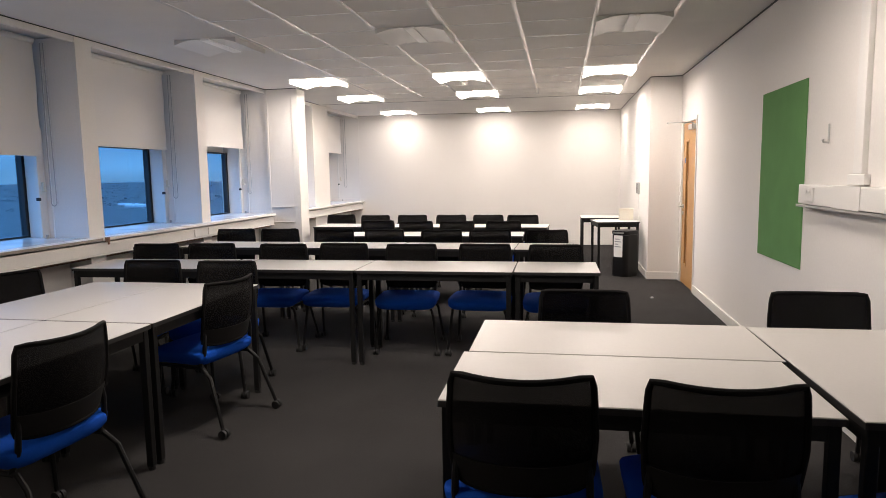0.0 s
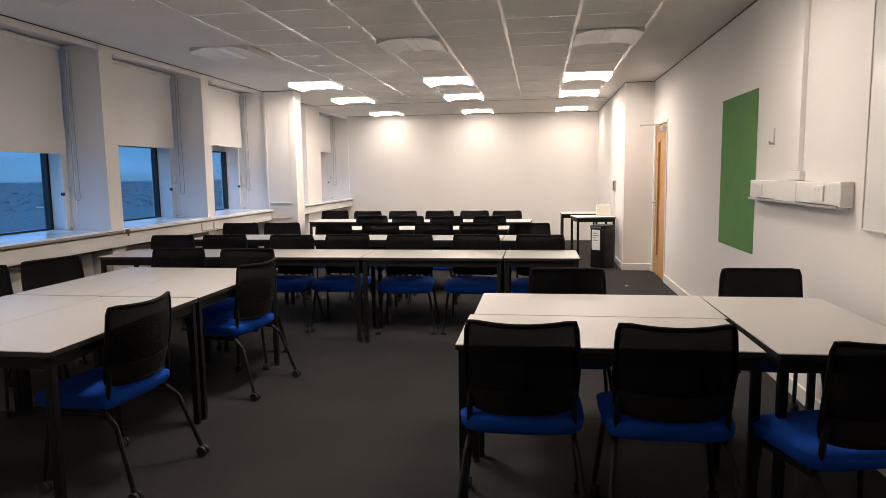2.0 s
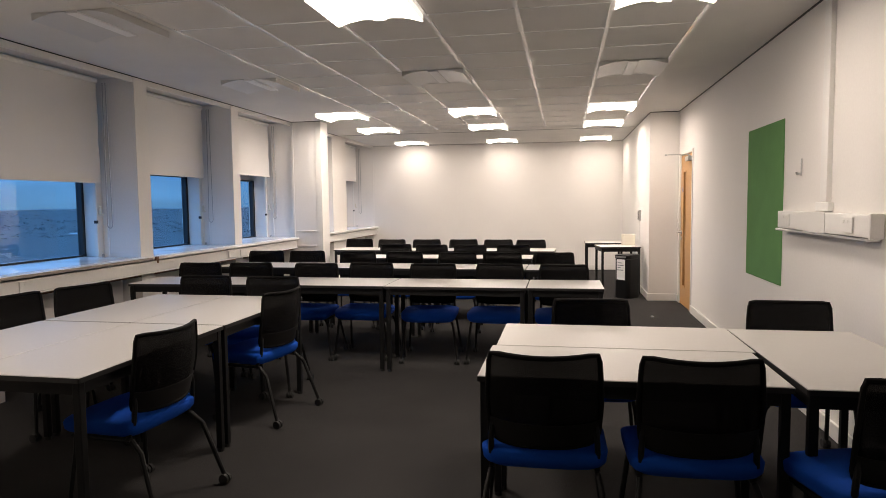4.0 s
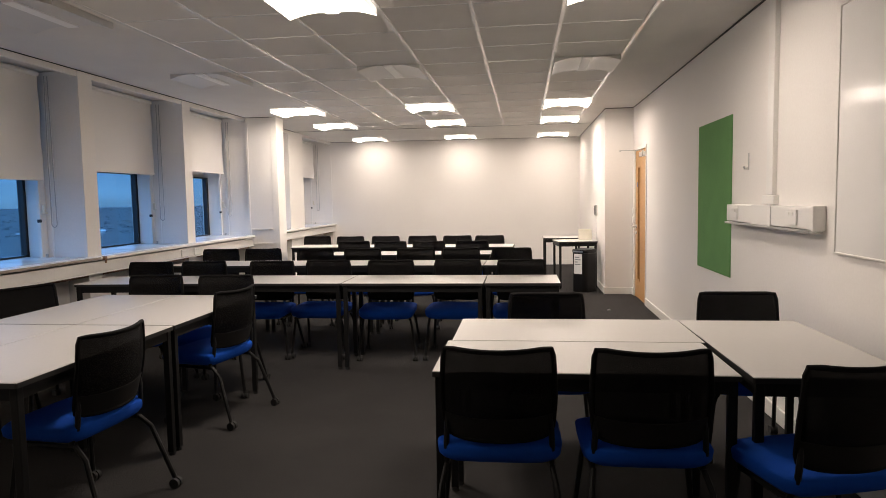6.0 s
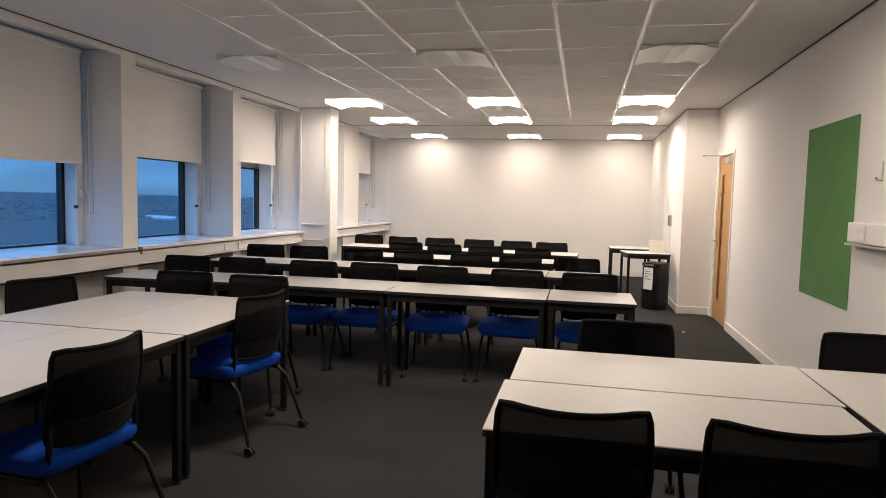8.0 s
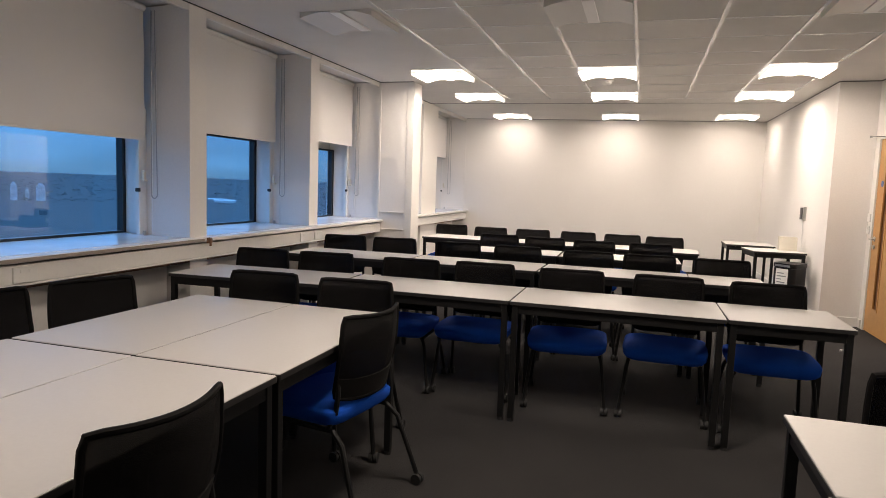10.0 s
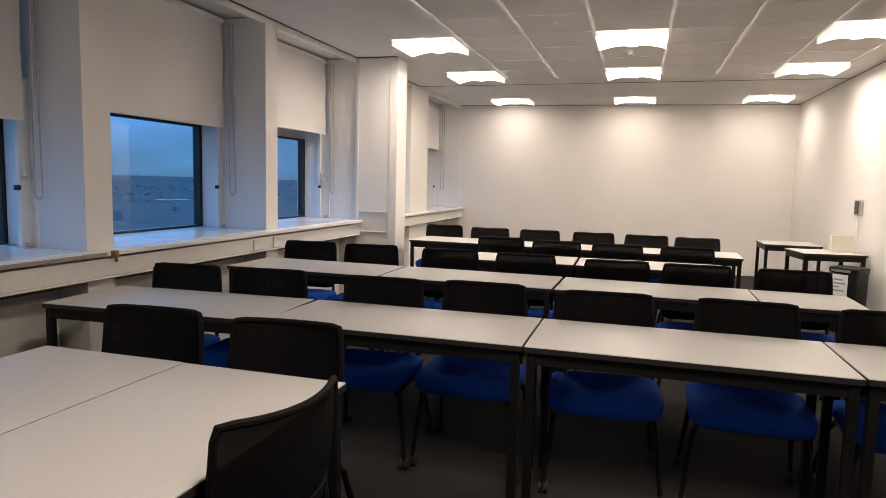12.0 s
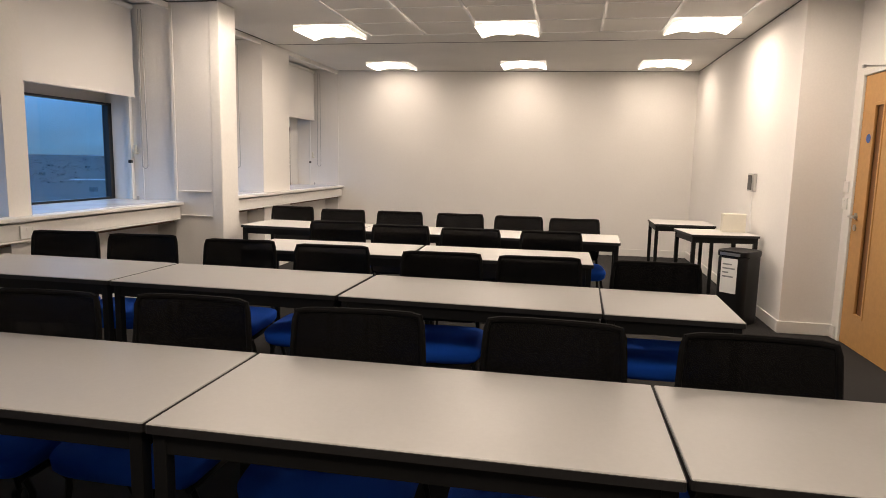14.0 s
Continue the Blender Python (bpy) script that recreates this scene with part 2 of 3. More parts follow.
# ---- the room ----
LEFT, RIGHT, STEP_X, STEP_Y, BACK, FRONT, CEIL = -4.055, 1.55, 1.158, 8.87, 13.26, -3.0, 2.65
DOOR = (7.90, 8.70, 2.02)
OPENINGS = ((3.335, 4.955, 1.66), (5.15, 6.79, 1.775), (6.97, 8.62, 1.855), (9.30, 10.32, 1.95), (11.046, 12.83, 1.91))
SPLAY = (0.09, 0.065, 0.02, 0.02, -0.3)  # how far each far jamb opens towards the glass
GLASS_X, SILL, HEAD = -4.74, 0.925, 1.79

solid("floor", boxes((LEFT - 0.9, RIGHT + 0.2, FRONT - 0.2, BACK + 0.2, -0.2, 0)), CARPET, "dark grey short-pile carpet, slightly worn", "floor", kind="structure")

# West wall: outer skin with window holes, piers between the bays, recessed apron below the sills.
bm = bmesh.new()
add_box(bm, -4.81, GLASS_X - 0.03, FRONT, BACK, 0, SILL - 0.02)
add_box(bm, -4.81, GLASS_X - 0.03, FRONT, BACK, HEAD, CEIL + 0.1)



def add_pier(bm, y0, y1, flare):
    """A pier between two bays; its near face flares back by so much towards the glass."""
    gx = GLASS_X - 0.03
    corners = ((gx, y0 + flare), (LEFT, y0), (LEFT, y1), (gx, y1))
    low = [bm.verts.new((x, y, 0)) for x, y in corners]
    high = [bm.verts.new((x, y, CEIL)) for x, y in corners]
    bm.faces.new(low)
    bm.faces.new(high)
    for k in range(4):
        bm.faces.new((low[k], low[(k + 1) % 4], high[(k + 1) % 4], high[k]))


at, flare = FRONT, 0.0
for (a, b, _), splay in zip(OPENINGS, SPLAY):
    add_box(bm, -4.81, GLASS_X - 0.03, at + flare, a, SILL - 0.02, HEAD)
    add_pier(bm, at, a, flare)
    add_box(bm, GLASS_X - 0.03, -4.27, a, b, 0, SILL - 0.03)
    at, flare = b, splay
add_box(bm, -4.81, GLASS_X - 0.03, at, BACK, SILL - 0.02, HEAD)
add_box(bm, GLASS_X - 0.03, LEFT, at, BACK, 0, CEIL)
solid("wall_west", bm, WALL, "white painted window wall with deep bays and piers", "wall", kind="structure")

def north(x):
    """Where the end wall stands at x; it is a little askew."""
    return 12.84 + 0.29 * (x - LEFT) / (STEP_X - LEFT)


def along_north(x0, x1, near, far, z0, z1):
    return prism([(x0, north(x0) + near), (x1, north(x1) + near), (x1, north(x1) + far), (x0, north(x0) + far)], z0, z1)


solid("wall_north", along_north(-4.81, RIGHT + 0.2, 0, 0.2, 0, CEIL + 0.1), WALL, "plain warm-white painted end wall", "wall", kind="structure")
solid("wall_south", boxes((-4.98, RIGHT + 0.2, FRONT - 0.2, FRONT, 0, CEIL + 0.1)), WALL, "plain white painted wall", "wall", kind="structure")
d0, d1, dz = DOOR
solid("wall_east", boxes((RIGHT, RIGHT + 0.2, FRONT, d0 - 0.045, 0, CEIL + 0.1), (RIGHT, RIGHT + 0.2, d1 + 0.045, STEP_Y, 0, CEIL + 0.1),
      (RIGHT, RIGHT + 0.2, d0 - 0.045, d1 + 0.045, dz + 0.045, CEIL + 0.1), (STEP_X, RIGHT + 0.2, STEP_Y, BACK, 0, CEIL + 0.1)), WALL, "white painted wall stepping in beside the door", "wall", kind="structure")
solid("wall_corridor", boxes((RIGHT + 0.5, RIGHT + 0.6, d0 - 0.6, d1 + 0.6, 0, CEIL)), WALL, "plain wall beyond the door", "wall", kind="structure")

# Ceiling: plain field, recessed tiles and raised grid in one mesh; the lamps hang below.
GX = [-2.73 + 0.6 * k for k in range(7)]
GY = [-2.4 + 0.6 * k for k in range(22)]
LINE = 10.66
bm = bmesh.new()
add_box(bm, -4.98, RIGHT + 0.2, FRONT - 0.2, BACK + 0.2, CEIL + 0.012, CEIL + 0.2)
g = 0.015
for x0, x1 in zip(GX, GX[1:]):
    for y0, y1 in zip(GY, GY[1:]):
        add_box(bm, x0 + g, x1 - g, y0 + 0.006, y1 - 0.006, CEIL + 0.004, CEIL + 0.0125)
# margins
add_box(bm, LEFT - 0.02, GX[0] - g, FRONT, LINE, CEIL + 0.001, CEIL + 0.0125)
add_box(bm, GX[-1] + g, RIGHT, FRONT, LINE, CEIL + 0.001, CEIL + 0.0125)
add_box(bm, GX[0] - g, GX[-1] + g, GY[-1] + g, LINE, CEIL + 0.001, CEIL + 0.0125)
add_box(bm, LEFT - 0.02, RIGHT, LINE + 0.012, BACK, CEIL - 0.004, CEIL + 0.0125)
solid("ceiling", bm, TILE, "pale grey suspended tile ceiling", "ceiling", kind="structure")
bm = bmesh.new()
for x in GX:
    add_box(bm, x - g, x + g, GY[0], GY[-1] + g, CEIL - 0.001, CEIL + 0.011)
for x0, x1 in zip(GX, GX[1:]):
    for y in GY:
        add_box(bm, x0 + g, x1 - g, y - 0.006, y + 0.006, CEIL - 0.0005, CEIL + 0.011)
solid("ceiling_grid", bm, TBAR, "white metal grid of the tile ceiling", "ceiling", kind="structure")
solid("ceiling_joint", boxes((LEFT, STEP_X, LINE, LINE + 0.012, CEIL - 0.002, CEIL + 0.0125)), DARK_METAL, "thin dark joint across the ceiling", "trim", kind="structure")
# dark strips draw the shadow gap where the ceiling meets the walls
solid("ceiling_shadow_line", boxes((RIGHT - 0.012, RIGHT - 0.002, FRONT, STEP_Y - 0.002, CEIL - 0.008, CEIL + 0.001), (STEP_X - 0.002, RIGHT - 0.014, STEP_Y - 0.012, STEP_Y - 0.002, CEIL - 0.008, CEIL + 0.001),
      (STEP_X - 0.012, STEP_X - 0.002, STEP_Y, BACK - 0.002, CEIL - 0.009, CEIL - 0.004)), DARK_METAL, "thin dark shadow line where ceiling meets wall", "trim", kind="structure")


solid("ceiling_shadow_line", boxes((LEFT + 0.001, LEFT + 0.010, FRONT, 8.56, CEIL - 0.007, CEIL + 0.0005), (LEFT + 0.001, LEFT + 0.010, 8.86, LINE, CEIL - 0.007, CEIL + 0.0005), (LEFT + 0.012, -3.595, 8.556, 8.568, CEIL - 0.007, CEIL + 0.0005)), DARK_METAL, "thin dark shadow line where ceiling meets wall", "trim", kind="structure")
solid("ceiling_shadow_line", along_north(LEFT, STEP_X - 0.014, -0.012, -0.002, CEIL - 0.009, CEIL - 0.004), DARK_METAL, "thin dark shadow line where ceiling meets wall", "trim", kind="structure")


def skirting(rows):
    return boxes(*rows, bevel=0.004, segments=1)


solid("baseboard", skirting(((RIGHT - 0.018, RIGHT - 0.001, FRONT, d0 - 0.07, 0, 0.1), (RIGHT - 0.018, RIGHT - 0.001, d1 + 0.07, STEP_Y - 0.02, 0, 0.1),
      (STEP_X - 0.018, RIGHT - 0.001, STEP_Y - 0.018, STEP_Y - 0.001, 0, 0.1), (STEP_X - 0.018, STEP_X - 0.001, STEP_Y, BACK - 0.02, 0, 0.1))), TRIM, "white painted skirting board", "baseboard", kind="structure")
solid("baseboard", along_north(LEFT, STEP_X - 0.02, -0.018, -0.001, 0, 0.1), TRIM, "white painted skirting board", "baseboard", kind="structure")

# Column in the window wall, with corner strip and two thin ledges.
CX, CY0, CY1 = -3.59, 8.57, 8.845
column = thing("column", "white boxed-in column with thin ledges and corner strip", "column", kind="structure")
part("casing", boxes((LEFT - 0.0, CX, CY0, CY1, 0, CEIL - 0.005), (LEFT - 0.3, LEFT, CY0 + 0.055, 9.299, 0, CEIL - 0.005)), WALL, column)
part("corner_strip", boxes((CX - 0.085, CX + 0.006, CY0 - 0.008, CY0 - 0.001, 0, CEIL - 0.006), (CX + 0.001, CX + 0.008, CY0 - 0.001, CY1, 0, CEIL - 0.006), bevel=0.002, segments=1), TRIM, column, "gloss white corner strip")
part("ledge", boxes((LEFT + 0.05, CX - 0.1, CY0 - 0.016, CY0 - 0.001, 1.012, 1.026), bevel=0.003, segments=1), TRIM, column)
part("ledge", boxes((LEFT + 0.05, CX - 0.1, CY0 - 0.012, CY0 - 0.001, 0.794, 0.806), bevel=0.003, segments=1), TRIM, column)
part("side_strip", boxes((LEFT + 0.004, LEFT + 0.03, CY0 - 0.007, CY0 - 0.001, 0.93, CEIL - 0.006)), TRIM, column)


def window(n, a, b, splay):
    w = thing("window_%d" % n, "deep-set window with dark frame and white sill, dusk outside", "window", kind="structure")
    y0, y1 = a - 0.03, b + splay
    fr = part("window_frame", boxes((GLASS_X - 0.03, GLASS_X + 0.03, y1 - 0.055, y1, SILL, HEAD), (GLASS_X - 0.03, GLASS_X + 0.03, y0, y0 + 0.055, SILL, HEAD),
              (GLASS_X - 0.03, GLASS_X + 0.03, y0 + 0.055, y1 - 0.055, SILL, SILL + 0.018), (GLASS_X - 0.03, GLASS_X + 0.03, y0 + 0.055, y1 - 0.055, HEAD - 0.018, HEAD)), FRAME_DARK, w, "dark metal window frame")
    pane = part("pane", boxes((GLASS_X - 0.004, GLASS_X + 0.004, y0 + 0.05, y1 - 0.05, SILL + 0.014, HEAD - 0.014)), GLASS, fr, "clear window glass")
    pane.visible_shadow = False
    if splay < 0:
        part("lining_board", boxes((GLASS_X - 0.03, GLASS_X + 0.03, y1 + 0.001, b - 0.001, SILL, CEIL - 0.01)), TRIM, w, "white lining board beside the frame")
    part("window_sill", boxes((GLASS_X + 0.031, LEFT - 0.002, a + 0.001, b - 0.001, SILL - 0.028, SILL), bevel=0.003, segments=1), SILL_PAINT, w, "gloss white sill board")
    # inner frame on the far jamb, with its two catches and a stop
    part("inner_frame", boxes((-4.53, -4.50, b - 0.022, b + 0.07, SILL, HEAD + 0.1), (-4.705, -4.531, b + max(splay, 0) * 0.8 - 0.012, b + 0.08, SILL, HEAD + 0.1), (-4.40, -4.39, b - 0.010, b - 0.001, SILL, 2.5), bevel=0.002, segments=1), PLASTIC_WHITE, w)
    part("catch", boxes((-4.515, -4.485, b - 0.05, b - 0.022, 1.255, 1.285), bevel=0.006), FRAME_DARK, w, "small black window catch")
    part("bracket", boxes((-4.48, -4.455, b - 0.02, b - 0.001, 1.34, 1.42), (-4.47, -4.435, b - 0.03, b - 0.001, 1.335, 1.35), bevel=0.003, segments=1), CARD, w, "small cream bracket")
    part("sill_stop", tube([(-4.42, b - 0.06, SILL), (-4.42, b - 0.06, SILL + 0.035)], 0.011), CORD, w)
    return w


def roller_blind(a, b, z, x=-4.43):
    bl = thing("roller_blind", "pale grey roller blind drawn halfway down the window", "blind", group="window blinds")
    bm = bmesh.new()
    rows = 14
    cols = [[bm.verts.new((x + 0.004 * math.sin(0.9 * i + k), a + 0.012 + (b - a - 0.05) * k / 6, z + (2.63 - z) * i / rows)) for k in range(7)] for i in range(rows + 1)]
    back = [[bm.verts.new((v.co.x - 0.002, v.co.y, v.co.z)) for v in r] for r in cols]
    for i in range(rows):
        for k in range(6):
            bm.faces.new((cols[i][k], cols[i][k + 1], cols[i + 1][k + 1], cols[i + 1][k]))
            bm.faces.new((back[i][k], back[i + 1][k], back[i + 1][k + 1], back[i][k + 1]))
    part("fabric", bm, BLIND, bl, smooth=True)
    part("bottom_bar", boxes((x - 0.008, x + 0.008, a + 0.012, b - 0.038, z - 0.016, z + 0.004), bevel=0.004), BLIND, bl)
    part("roller", tube([(x - 0.01, a + 0.01, 2.622), (x - 0.01, b - 0.03, 2.622)], 0.025, 14), BLIND, bl)
    y, x0, x1, low = b - 0.024, x + 0.045, x + 0.10, 1.24
    bend = [((x0 + x1) / 2 - math.cos(t) * (x1 - x0) / 2, y, low - math.sin(t) * 0.03) for t in (k * math.pi / 8 for k in range(9))]
    part("cord", tube([(x0 + 0.012, y, 2.6)] + bend + [(x1 - 0.012, y, 2.6)], 0.0045, 6), CORD, bl, "grey hanging cord loop")
    return bl


for n, (a, b, z) in enumerate(OPENINGS, 1):
    window(n, a, b, SPLAY[n - 1])
    roller_blind(a, b, z)
    solid("blind_rail", boxes((LEFT - 0.036, LEFT - 0.004, a + 0.001, b - 0.001, 2.594, CEIL - 0.002), bevel=0.003, segments=1), TRIM, "white rail along the window head", "rail", kind="structure")

solid("sill_ledge", boxes((LEFT + 0.001, -3.962, FRONT, CY0 - 0.01, SILL - 0.03, SILL - 0.002), (LEFT + 0.001, -3.962, CY1 + 0.01, north(LEFT) - 0.002, SILL - 0.03, SILL - 0.002), bevel=0.006), TRIM, "rounded white sill nosing along the windows", "sill", kind="structure")


def trunking_west(y0, y1):
    t = thing("cable_trunking", "white plastic cable trunking under the window sills", "trunking", group="wall trunking")
    part("body", boxes((-4.054, -3.996, y0, y1, 0.775, 0.880), bevel=0.006), TRIM, t)
    part("lower_lip", boxes((-4.05, -3.990, y0, y1, 0.762, 0.774), bevel=0.003, segments=1), TRIM, t)
    # brown strip puts the shade below the trunking into colour
    part("shade_strip", boxes((-4.24, -4.06, y0, y1, 0.735, 0.760)), BROWN, t, "dark brown strip standing for the shade under the trunking")
    return t


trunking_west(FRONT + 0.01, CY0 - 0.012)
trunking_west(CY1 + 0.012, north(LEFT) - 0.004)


def socket_plate(name, m, label, double=True, rockers=2):
    """A wall plate that faces +x in its own space."""
    w = 0.146 if double else 0.086
    s = thing(name, label, "socket", m, group="sockets and switches")
    part("plate", boxes((0, 0.011, -w / 2, w / 2, -0.043, 0.043), bevel=0.003), PLASTIC_WHITE, s)
    for k in range(rockers):
        y = (k - (rockers - 1) / 2) * 0.05
        part("rocker", boxes((0.0112, 0.015, y - 0.009, y + 0.009, 0.010, 0.030), bevel=0.002, segments=1), PLASTIC_WHITE, s)
    return s


for y in (3.52, 6.58, 6.87):
    socket_plate("power_socket", pose(-3.995, y, 0.826), "white twin socket on the window trunking")
solid("sill_strip", boxes((-3.9615, -3.957, FRONT, 5.0, SILL - 0.026, SILL - 0.006)), SILL_BROWN, "dull brown strip along the sill nosing", "trim", kind="structure")
solid("window_hook", boxes((-0.012, 0.02, -0.018, 0.018, -0.02, 0.02), (0.008, 0.022, -0.008, 0.008, -0.045, 0.012), bevel=0.004), BROWN, "small brown hook on the sill nosing", "hook", pose(-3.958, 5.05, 0.905))


# ---- lamps ----
def ceiling_light(x0, y0, lit, share=1.0):
    """A 600 mm luminaire whose two curved wings droop on either side of a narrow spine."""
    li = thing("ceiling_light", "lit square ceiling light with curved wings" if lit else "unlit square ceiling light with curved white wings", "ceiling light", pose(x0 + 0.3, y0 + 0.3, CEIL - 0.001), group="ceiling lights")
    half, top = 0.291, 0.0

    def wing(s):
        bm = bmesh.new()
        prof = []
        for k in range(11):
            u = k / 10
            x = 0.035 + u * (half - 0.035)
            z = -0.008 - 0.037 * (u ** 1.7) + (0.012 * math.sin(u * math.pi) * 0.6)
            prof.append((s * x, z))
        ends = []
        for y in (-half, half):
            low = [bm.verts.new((x, y, z)) for x, z in prof]
            high = [bm.verts.new((x, y, top)) for x, z in prof]
            ends.append((low, high))
            for k in range(10):
                bm.faces.new((low[k], low[k + 1], high[k + 1], high[k]))
        (l0, h0), (l1, h1) = ends
        for k in range(10):
            bm.faces.new((l0[k], l0[k + 1], l1[k + 1], l1[k]))
            bm.faces.new((h0[k], h0[k + 1], h1[k + 1], h1[k]))
        bm.faces.new((l0[-1], h0[-1], h1[-1], l1[-1]))
        bm.faces.new((l0[0], l1[0], h1[0], h0[0]))
        return bm

    mat = LAMP_ON if lit else LAMP_OFF
    for s in (-1, 1):
        w = part("diffuser", wing(s), mat, li, smooth=True)
        w.data.materials.append(LAMP_EDGE if lit else LAMP_OFF)
        for p in w.data.polygons:
            p.material_index = 0 if abs(p.normal.z) > 0.5 else 1
    part("spine", boxes((-0.042, 0.042, -half - 0.002, half + 0.002, -0.017, 0.0005), bevel=0.002, segments=1), mat if lit else SPINE, li, "narrow spine between the wings")
    if lit:
        beam = bpy.data.lights.new("ceiling_light_beam", "AREA")
        beam.shape, beam.size, beam.size_y = "RECTANGLE", 0.40, 0.56
        beam.energy, beam.color, beam.spread = LAMP_WATTS * share, LAMP_COLOUR, radians(172)
        glowing = new("beam", beam)
        glowing.parent = li
        glowing.matrix_basis = pose(0, 0, -0.0185)
    return li


for x in (-3.37, GX[2], GX[5]):
    # beam shares are set by hand to balance wall brightness; weakest by the end wall
    for y, lit, share in ((3.0, x > -3, 1.55 if x < 0 else 0.55), (5.32, False, 0.0), (7.8, True, 1.1), (9.6, True, 0.95), (12.0, True, 0.12 if x < -3 else 0.24)):
        ceiling_light(x, y, lit, share)

# assumed lamp, never in view, added to brighten the left side
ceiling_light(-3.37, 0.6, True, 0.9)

sd = thing("smoke_detector", "small round white smoke detector on the ceiling", "smoke detector", pose(-1.25, 8.65, CEIL - 0.001))
part("base", tube([(0, 0, -0.012), (0, 0, 0)], 0.052, 24), PLASTIC_WHITE, sd, smooth=True)
part("sensor", tube([(0, 0, -0.045), (0, 0, -0.036), (0, 0, -0.013)], 0.03, 20, radii=[0.022, 0.034, 0.04]), PLASTIC_WHITE, sd, smooth=True)

# ---- door ----
door = thing("door_1", "closed oak-veneered door with narrow vision panel and lever handle", "door", kind="structure")
part("door_frame", boxes((RIGHT - 0.012, RIGHT + 0.1, d0 - 0.044, d0 - 0.004, 0, dz + 0.044), (RIGHT - 0.012, RIGHT + 0.1, d1 + 0.004, d1 + 0.044, 0, dz + 0.044),
     (RIGHT - 0.012, RIGHT + 0.1, d0 - 0.004, d1 + 0.004, dz + 0.004, dz + 0.044), bevel=0.003, segments=1), TRIM, door, "white painted door frame")
v0, v1, vz0, vz1 = 8.36, 8.50, 0.26, 1.80
lx0, lx1 = RIGHT + 0.004, RIGHT + 0.048
leaf = part("leaf", boxes((lx0, lx1, d0, v0, 0.006, dz), (lx0, lx1, v1, d1, 0.006, dz), (lx0, lx1, v0, v1, 0.006, vz0), (lx0, lx1, v0, v1, vz1, dz)), OAK, door, "honey-coloured oak veneer leaf")
part("vision_bead", boxes((lx0 - 0.006, lx0 + 0.01, v0 - 0.012, v0 + 0.012, vz0, vz1), (lx0 - 0.006, lx0 + 0.01, v1 - 0.012, v1 + 0.012, vz0, vz1),
     (lx0 - 0.006, lx0 + 0.01, v0 - 0.012, v1 + 0.012, vz0 - 0.014, vz0 + 0.010), (lx0 - 0.006, lx0 + 0.01, v0 - 0.012, v1 + 0.012, vz1 - 0.010, vz1 + 0.014), bevel=0.002, segments=1), OAK, leaf)
part("vision_glass", boxes((lx0 + 0.016, lx0 + 0.022, v0 + 0.001, v1 - 0.001, vz0 + 0.001, vz1 - 0.001)), OAK_DARK, leaf, "dark narrow vision panel")
hy = 8.63
part("handle", tube([(lx0, hy, 0.985), (lx0 - 0.045, hy, 0.985), (lx0 - 0.055, hy - 0.012, 0.985), (lx0 - 0.055, hy - 0.115, 0.985)], 0.0095, 10), ALU, leaf, "satin metal lever handle", smooth=True)
part("rose", tube([(lx0, hy, 0.985), (lx0 - 0.009, hy, 0.985)], 0.026, 18), ALU, leaf, smooth=True)
part("lock_rose", tube([(lx0, hy, 0.90), (lx0 - 0.009, hy, 0.90)], 0.024, 18), ALU, leaf, smooth=True)
part("fire_sign", tube([(lx0, 8.565, 1.56), (lx0 - 0.002, 8.565, 1.56)], 0.033, 24), SIGN_BLUE, leaf, "round blue notice")
part("closer_body", boxes((lx0 - 0.055, lx0 - 0.001, 7.92, 8.14, 1.915, 1.975), bevel=0.006), ALU, leaf, "grey door closer")
part("closer_arm", boxes((lx0 - 0.33, lx0 - 0.04, 7.935, 7.958, 1.985, 1.994), (lx0 - 0.33, lx0 - 0.31, 7.935, 7.958, 1.975, 1.996), (lx0 - 0.05, lx0 - 0.03, 7.935, 7.958, 1.974, 1.99), bevel=0.002, segments=1), ALU, leaf, "thin metal closer arm standing out")

for z in (1.20, 1.07):
    socket_plate("light_switch", pose(RIGHT - 0.001, 8.83, z, 0, 0, 180), "white switch plate beside the door", double=False, rockers=1)

# ---- things on the east wall ----
board = thing("notice_board", "green felt notice board fixed to the wall", "notice board", pose(RIGHT, 4.93, 1.39))
part("felt", boxes((-0.008, -0.001, -0.455, 0.455, -0.605, 0.605), bevel=0.002, segments=1), GREEN, board)
part("edging", boxes((-0.0065, -0.001, -0.462, -0.4555, -0.612, 0.612), (-0.0065, -0.001, 0.4555, 0.462, -0.612, 0.612), (-0.0065, -0.001, -0.4555, 0.4555, -0.612, -0.6055), (-0.0065, -0.001, -0.4555, 0.4555, 0.6055, 0.612)), GREEN, board, "green edging strip")

wb = thing("whiteboard", "white enamel whiteboard with thin metal rim", "whiteboard", pose(RIGHT, 1.60, 1.71))
part("panel", boxes((-0.016, -0.001, -1.19, 1.19, -0.595, 0.595)), BOARD, wb)
part("rim", boxes((-0.022, -0.001, -1.2, -1.19, -0.605, 0.605), (-0.022, -0.001, 1.19, 1.2, -0.605, 0.605), (-0.022, -0.001, -1.19, 1.19, -0.605, -0.595), (-0.022, -0.001, -1.19, 1.19, 0.595, 0.605), bevel=0.002, segments=1), TRIM, wb)

